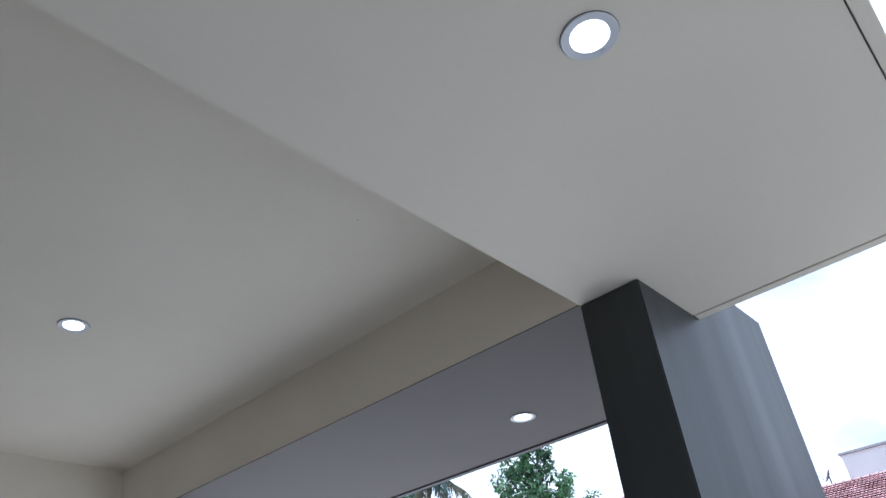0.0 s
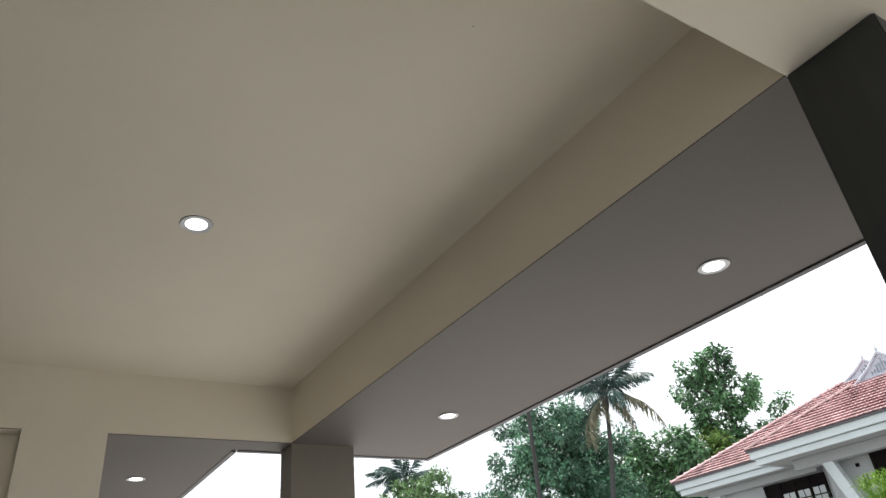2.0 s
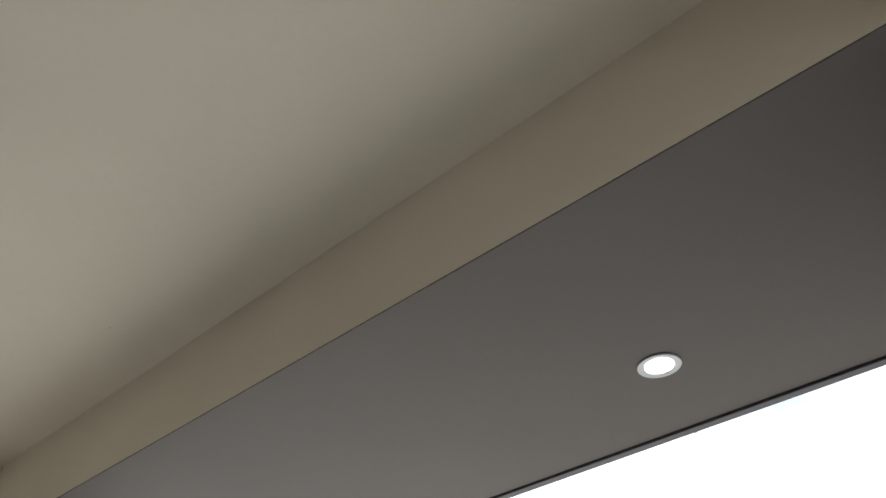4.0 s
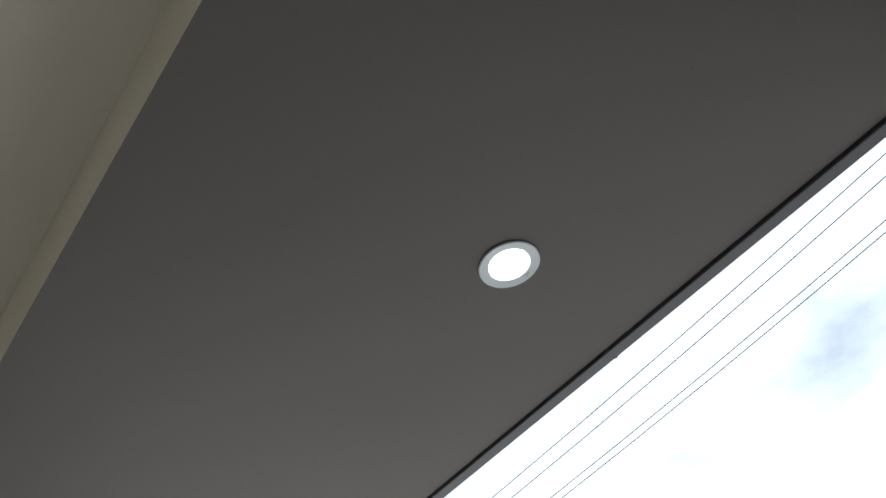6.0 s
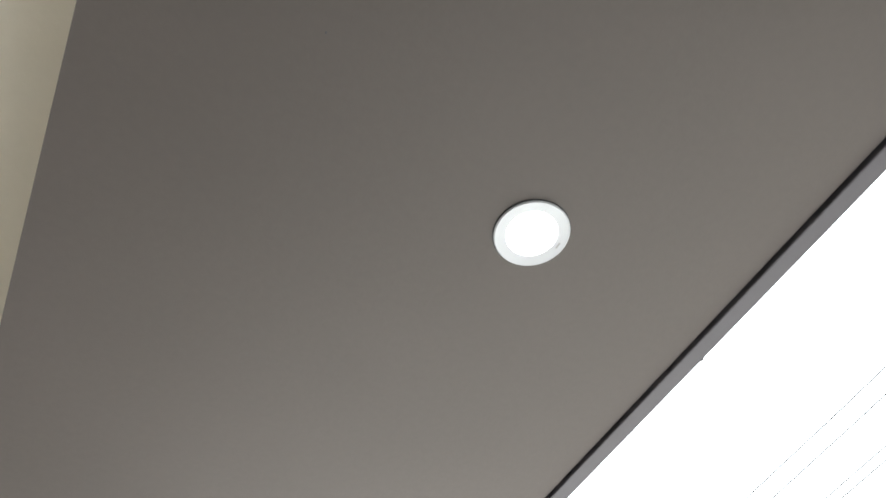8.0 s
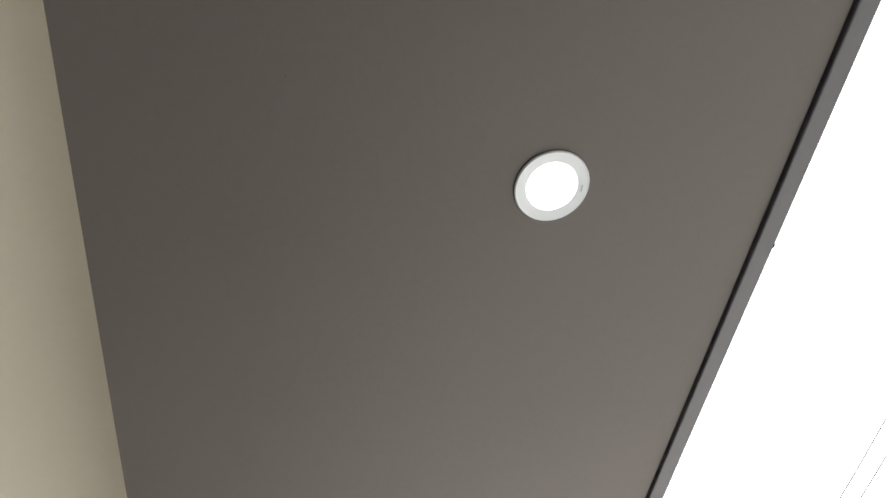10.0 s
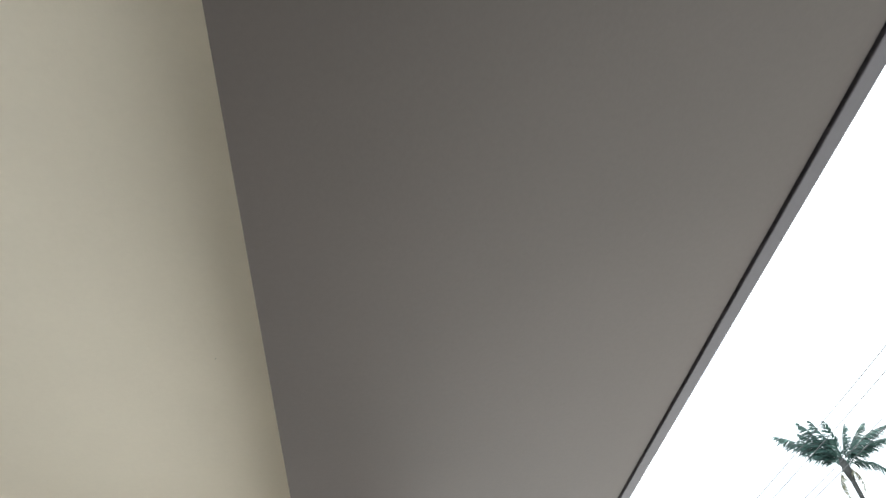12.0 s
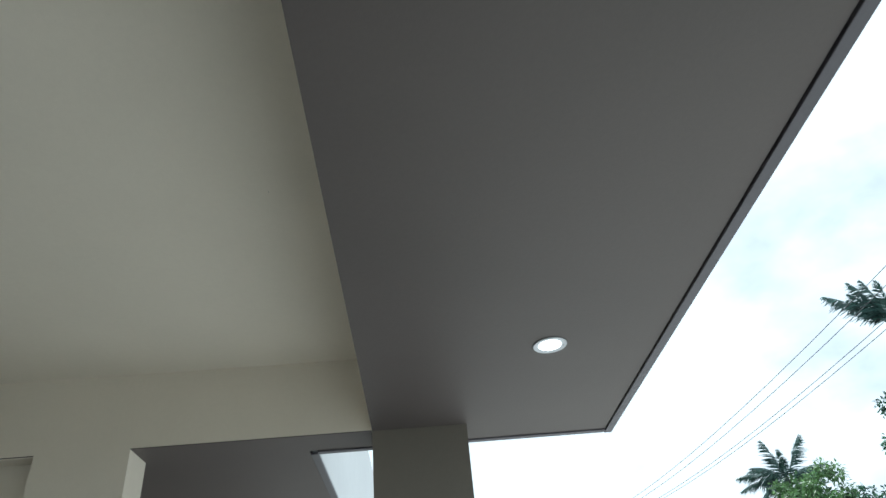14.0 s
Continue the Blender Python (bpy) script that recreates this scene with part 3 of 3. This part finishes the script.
def window(house, x, y0, y1, z0, z1):
    """Dark wooden window with barred lights, in a wall that faces -X."""
    f = part("window", box((x - 0.03, y0, z0), (x + 0.05, y1, z1)), WOOD_DARK, house, "dark wooden window with small panes")
    n = max(3, round((y1 - y0) / 0.62))
    step = (y1 - y0 - 0.1) / n
    for i in range(n + 1):
        yy = y0 + 0.05 + i * step
        part("mullion", box((x - 0.09, yy - 0.05, z0), (x - 0.03, yy + 0.05, z1), 0.008), WOOD_DARK, f)
    for zz in (z0 + 0.04, z1 - 0.05, z1 - 0.32):
        part("rail", box((x - 0.085, y0, zz - 0.05), (x - 0.032, y1, zz + 0.05), 0.008), WOOD_DARK, f)
    for i in range(n):
        if i >= n - 1 and n > 3:
            continue
        ya = y0 + 0.1 + i * step
        rows = 4
        h = (z1 - 0.40 - z0 - 0.12) / rows
        for r in range(rows):
            for c in range(2):
                w = (step - 0.10) / 2
                yy = ya + c * w
                zz = z0 + 0.10 + r * h
                part("pane", box((x - 0.045, yy + 0.02, zz + 0.02), (x - 0.034, yy + w - 0.02, zz + h - 0.03)), GLASS, f)


house = empty("house", pose(0, 0, 0))
tagged(house, "white two-storey house with a red clay tile roof", "house")
part("wall", box((24.9, 8.7, 0), (32.0, 19.6, 6.45)), WHITE_WALL, house)
part("bay_wall", box((23.75, 7.4, 0), (24.88, 13.6, 6.4)), WHITE_WALL, house)
part("eave_board", box((23.95, 8.6, 6.02), (32.5, 20.45, 6.12)), WHITE_WALL, house)
part("bay_eave_board", box((22.15, 6.95, 6.02), (23.93, 15.15, 6.12)), WHITE_WALL, house)


def eave(parts):
    for lo, hi in parts:
        part("eave_fascia", box(lo, hi, 0.015), WHITE_TRIM, house, "white painted double eave board")


eave([((23.90, 15.3, 6.00), (23.99, 20.5, 6.22)), ((23.80, 15.3, 6.24), (23.96, 20.62, 6.52)),
      ((22.10, 6.90, 6.00), (22.19, 15.20, 6.22)), ((22.00, 6.80, 6.24), (22.16, 15.32, 6.52)),
      ((22.20, 15.11, 6.00), (23.89, 15.20, 6.22)), ((22.17, 15.18, 6.24), (23.79, 15.32, 6.52)),
      ((23.99, 20.42, 6.00), (32.5, 20.50, 6.22)), ((23.97, 20.48, 6.24), (32.6, 20.62, 6.52)),
      ((22.20, 6.90, 6.00), (24.8, 6.99, 6.22)), ((22.17, 6.80, 6.24), (24.8, 6.94, 6.52))])
part("gutter", box((23.72, 15.3, 6.50), (23.82, 20.7, 6.58), 0.02), FASCIA, house)
part("gutter", box((21.92, 6.75, 6.50), (22.02, 15.4, 6.58), 0.02), FASCIA, house)
part("beam", box((23.05, 7.45, 5.66), (23.45, 14.35, 6.01), 0.01), WHITE_WALL, house)
part("beam", box((24.55, 14.4, 5.72), (24.89, 19.6, 6.01), 0.01), WHITE_WALL, house)
part("pillar", box((24.55, 19.0, 0), (24.92, 19.4, 5.72), 0.01), WHITE_TRIM, house)
part("slanted_pillar", prism([(12.90, 5.66), (13.30, 5.66), (12.25, 2.6), (11.85, 2.6)], "x", 23.1, 23.4), WHITE_TRIM, house, "white leaning concrete strut")
part("wall_vent", box((23.70, 12.35, 5.36), (23.76, 12.47, 5.48)), WOOD_DARK, house, "small dark vent hole")
window(house, 24.89, 14.35, 17.03, 3.9, 5.67)
window(house, 23.74, 9.3, 11.87, 3.9, 5.72)
tile_plane((23.75, 8.5, 6.55), (23.75, 20.75, 6.55), (28.3, 11.75, 9.40), (28.3, 13.95, 9.40), "roof_tiles", house)
tile_plane((23.75, 20.75, 6.55), (33.0, 20.75, 6.55), (28.3, 13.95, 9.40), (33.0, 13.95, 9.40), "roof_tiles", house)
tile_plane((33.0, 8.5, 6.55), (23.75, 8.5, 6.55), (33.0, 11.75, 9.40), (28.3, 11.75, 9.40), "roof_tiles", house)
tile_plane((21.95, 6.75, 6.55), (21.95, 15.4, 6.55), (24.8, 9.60, 8.30), (24.8, 11.8, 8.30), "roof_tiles", house)
tile_plane((21.95, 15.4, 6.55), (27.5, 15.4, 6.55), (24.8, 11.8, 8.30), (27.5, 11.8, 8.30), "roof_tiles", house)
tile_plane((27.5, 6.75, 6.55), (21.95, 6.75, 6.55), (27.5, 9.6, 8.30), (24.8, 9.60, 8.30), "roof_tiles", house)
part("roof_deck", prism([(8.5, 6.5), (20.7, 6.5), (13.9, 9.35), (11.8, 9.35)], "x", 28.4, 33.0), TILE, house)
caps((21.95, 15.4, 6.60), (24.8, 11.8, 8.36), house, PALE_CAP, 1.05)
caps((21.95, 6.75, 6.58), (24.8, 9.7, 8.32), house, None, 1.05)
caps((23.75, 20.75, 6.60), (28.3, 13.95, 9.46), house)
gablet(house, 24.8, 10.70, 1.12, 8.30, 9.12, 3.2)
gablet(house, 28.3, 12.85, 1.10, 9.42, 10.02, 4.0)

# ---- house beyond, with roof room and dish ----
house2 = empty("house", pose(0, 0, 0))
tagged(house2, "distant house with a red tile roof and roof room", "house")
part("wall", box((28.0, -8.0, 0), (36.0, 7.6, 5.8)), WHITE_WALL, house2)
tile_plane((27.2, -8.4, 5.7), (27.2, 8.4, 5.7), (32.0, -8.4, 8.28), (32.0, 8.4, 8.28), "roof_tiles", house2)
part("roof_deck", prism([(27.3, 5.6), (36.7, 5.6), (32.0, 8.23)], "y", -8.3, 8.3), TILE, house2)
caps((32.0, -8.4, 8.30), (32.0, 8.5, 8.30), house2)
part("roof_room", box((34.0, -2.0, 5.8), (38.0, 6.5, 9.9), 0.02), PALE_WALL, house2, "white roof room")
part("roof_room_slab", box((33.9, -2.1, 9.902), (38.1, 6.6, 10.0), 0.01), WHITE_WALL, house2)
dish = empty("satellite_dish", pose(33.0, 7.1, 8.5))
tagged(dish, "grey satellite dish on a mast above the tile roof", "satellite dish")
turn = Vector((-0.38, 0.80, 0.46)).to_track_quat("Z", "Y").to_matrix().to_4x4()
bm = bmesh.new()
prof = [(0.0, 0.0), (0.12, 0.010), (0.22, 0.04), (0.30, 0.075)]
for (r0, z0), (r1, z1) in zip(prof[:-1], prof[1:]):
    ring(bm, max(r0, 0.004), z0, r1, z1, 20)
    ring(bm, r1, z1 - 0.015, max(r0, 0.004), z0 - 0.015, 20)
part("reflector", bm, FASCIA, dish, "", True).matrix_basis = Matrix.Translation((0, 0, 0.45)) @ turn
v, f = tube_data([(0, 0, -0.7), (0, 0, 0.45)], [0.03, 0.03], 8)
mesh_from("mast", v, f, FASCIA, dish)
v, f = tube_data([turn @ Vector((0, -0.28, 0.06)), turn @ Vector((0, -0.10, 0.50))], [0.012, 0.012], 6)
mesh_from("feed_arm", v, f, FASCIA, dish).matrix_basis = Matrix.Translation((0, 0, 0.45))
bm = bmesh.new()
bmesh.ops.create_cone(bm, cap_ends=True, segments=10, radius1=0.035, radius2=0.045, depth=0.14, matrix=turn @ Matrix.Translation((0, -0.08, 0.54)))
part("feed_horn", bm, FASCIA, dish, "", True).matrix_basis = Matrix.Translation((0, 0, 0.45))

# ---- trees and palms ----
tree(25.8, 29.85, 13.1, (3.4, 3.4, 4.3), 290, 170, 0.24, 0.50, LEAF_DEEP, 3, "large round mango tree with dense dark green leaves", 9, 1.03, 3.6)
tree(33.3, 29.4, 12.2, (4.0, 4.0, 4.8), 120, 170, 0.31, 0.58, LEAF, 5, "leafy green tree beside the house", 7, 0.9)
tree(36.8, 28.4, 12.2, (3.6, 3.2, 4.4), 100, 160, 0.31, 0.58, LEAF_SUNNY, 9, "sunlit yellow-green leafy tree behind the house", 7, 0.9)
limb_tree(39.4, 27.2, 17.8, -56, [(0.0, 17.5), (-0.8, 17.1), (0.5, 16.2), (2.0, 15.1), (1.3, 14.3), (3.2, 12.7), (1.7, 12.0), (-2.5, 16.5), (-1.9, 15.7), (-3.2, 14.9), (-2.5, 14.0), (-0.9, 15.5), (-0.5, 14.4), (0.2, 13.2),
                                 (-2.2, 12.8), (-0.9, 11.9), (0.6, 11.1), (2.6, 10.9), (-1.8, 10.8), (1.0, 9.8)], 100, 0.33, LEAF, 14, "tall open tree with broad glossy leaves")
tree(25.1, 45.4, 12.9, (3.4, 3.4, 4.2), 130, 170, 0.30, 0.58, LEAF_BUSH, 13, "bushy bright green tree", 7, 0.95)
tree(27.6, 41.0, 10.6, (2.6, 2.6, 3.0), 75, 170, 0.28, 0.55, LEAF_DEEP, 17, "low leafy tree with dark green crown", 7, 0.95)
tree(31.0, 41.0, 10.0, (3.2, 3.0, 3.6), 80, 170, 0.28, 0.6, LEAF_DEEP, 19, "low leafy tree with dark green crown", 7, 0.95)
palm(22.4, 22.3, 11.15, 2, whorl(2, 19, 72, -20, 0.80), (-2.0, 1.2), "tall coconut palm with green and withered fronds", ((300, -14, 1.1), (150, -46, 0.9), (335, -34, 0.7), (190, -66, 0.55), (95, -30, 0.85)), 0.74)
palm(21.57, 27.15, 14.1, 6, [(165, 82, 0.68), (141, 64, 0.64), (150, 72, 0.74), (133, 50, 0.90), (146, 56, 0.58), (321, 26, 0.68), (300, 32, 0.72), (335, 48, 0.64), (330, 68, 0.54), (318, -8, 0.56), (240, 66, 0.56), (60, 55, 0.64), (20, 38, 0.64)],
     (-0.35, 0.28), "tall coconut palm with ragged crown", ((150, -52, 0.5), (300, -60, 0.4)), 0.72)
palm(25.7, 48.3, 12.8, 4, [(151, 30, 0.9), (140, 18, 0.9), (165, 76, 0.9), (330, 62, 0.95), (331, 18, 0.85), (120, 45, 0.9), (345, 34, 0.8), (200, 35, 0.8), (241, 50, 0.7), (60, 50, 0.8), (90, 20, 0.8), (10, 15, 0.8), (290, 20, 0.8), (155, -4, 0.85)],
     (0.6, 0.0), "coconut palm behind a leafy tree")


# ---- garden plants before the house ----
def areca(x, y, height, count, seed, label):
    rng = np.random.default_rng(seed)
    base = empty("areca_plant", pose(x, y, 0))
    v, f = [], []
    for i in range(count):
        az, r = rng.uniform(0, 2 * math.pi), rng.uniform(0.1, 1.0)
        z = height * rng.uniform(0.55, 0.97)
        p = Vector((math.cos(az) * r * 1.1, math.sin(az) * r * 1.1, z))
        for k in range(13):
            a2 = az + rng.uniform(-1.6, 1.6)
            ln = rng.uniform(0.4, 0.75)
            d = Vector((math.cos(a2), math.sin(a2), rng.uniform(0.1, 1.1))).normalized()
            s = d.cross(Vector((0, 0, 1))).normalized() * 0.017
            q = p + d * ln * 0.6
            e = p + d * ln + Vector((0, 0, -0.25 * ln))
            i0 = len(v)
            v += [tuple(p - s * 0.4), tuple(p + s * 0.4), tuple(q - s), tuple(q + s), tuple(e)]
            f += [(i0, i0 + 1, i0 + 3, i0 + 2), (i0 + 2, i0 + 3, i0 + 4)]
    mesh_from("foliage", v, f, LEAF_BRIGHT, base)
    for i in range(5):
        a = i * 1.26
        v, f = tube_data([(math.cos(a) * 0.15, math.sin(a) * 0.15, 0), (math.cos(a) * 0.45, math.sin(a) * 0.45, height * 0.75)], [0.04, 0.025], 6)
        mesh_from("stem", v, f, BARK, base, True)
    return tagged(base, label, "shrub")


def fan_palm(x, y, height, seed):
    rng = np.random.default_rng(seed)
    base = empty("fan_palm", pose(x, y, 0))
    v, f = tube_data([(0, 0, 0), (0.05, 0, height * 0.5), (0, 0, height - 1.1)], [0.14, 0.11, 0.09], 8)
    mesh_from("trunk", v, f, BARK, base, True)
    for i in range(11):
        az = i * 137.5
        el = rng.uniform(20, 80)
        v, f = tube_data([(0, 0, 0), (0.35, 0, 0.02)], [0.015, 0.010], 5)
        for k in range(22):
            a = radians(-105 + 210 * k / 21)
            d = Vector((math.cos(a), math.sin(a), 0))
            s = Vector((-d.y, d.x, 0)) * 0.016
            o = Vector((0.35, 0, 0.02))
            ln = rng.uniform(0.62, 0.90)
            i0 = len(v)
            m, e = o + d * ln * 0.6 + Vector((0, 0, 0.03)), o + d * ln + Vector((0, 0, -0.06))
            v += [tuple(o - s * 0.3), tuple(o + s * 0.3), tuple(m - s), tuple(m + s), tuple(e)]
            f += [(i0, i0 + 1, i0 + 3, i0 + 2), (i0 + 2, i0 + 3, i0 + 4)]
        ob = mesh_from("fan_leaf", v, f, FAN_LEAF, base)
        ob.matrix_basis = pose(0, 0, height - 1.1, 0, 0, az) @ pose(0.08, 0, 0, 0, -el, 0)
    return tagged(base, "fan palm with stiff pleated leaves", "palm")


areca(16.2, 7.5, 3.8, 330, 21, "bright green areca shrub before the white house")
areca(16.6, 12.2, 3.5, 120, 22, "bright green areca shrub before the white house")
fan_palm(16.9, 10.6, 4.05, 23)

# ---- overhead cables and their poles ----
def pole(y, top):
    base = empty("utility_pole", pose(9.64, y, 0))
    part("post", prism([(-0.15, -0.15), (0.15, -0.15), (0.15, 0.15), (-0.15, 0.15)], "z", 0, top + 0.25), WHITE_WALL, base)
    part("cross_arm", box((-0.95, -0.06, top - 0.14), (0.95, 0.06, top - 0.02), 0.01), FASCIA, base)
    return tagged(base, "square concrete utility pole with a cross arm", "utility pole", "utility poles")


for y in (-22, 50):
    pole(y, S + 4.5 + 0.0028 * (y - 14) ** 2)


def cable(x, lift):
    pts = [(x, y, S + 4.5 + lift + 0.0028 * (y - 14) ** 2) for y in range(-22, 52, 2)]
    v, f = tube_data(pts, [0.0078] * len(pts), 6)
    return tagged(mesh_from("overhead_cable", v, f, CABLE, None, True), "thin black overhead power cable", "cable", "overhead cables")


for x in (8.90, 9.30, 10.13, 10.38):
    cable(x, 0.0)
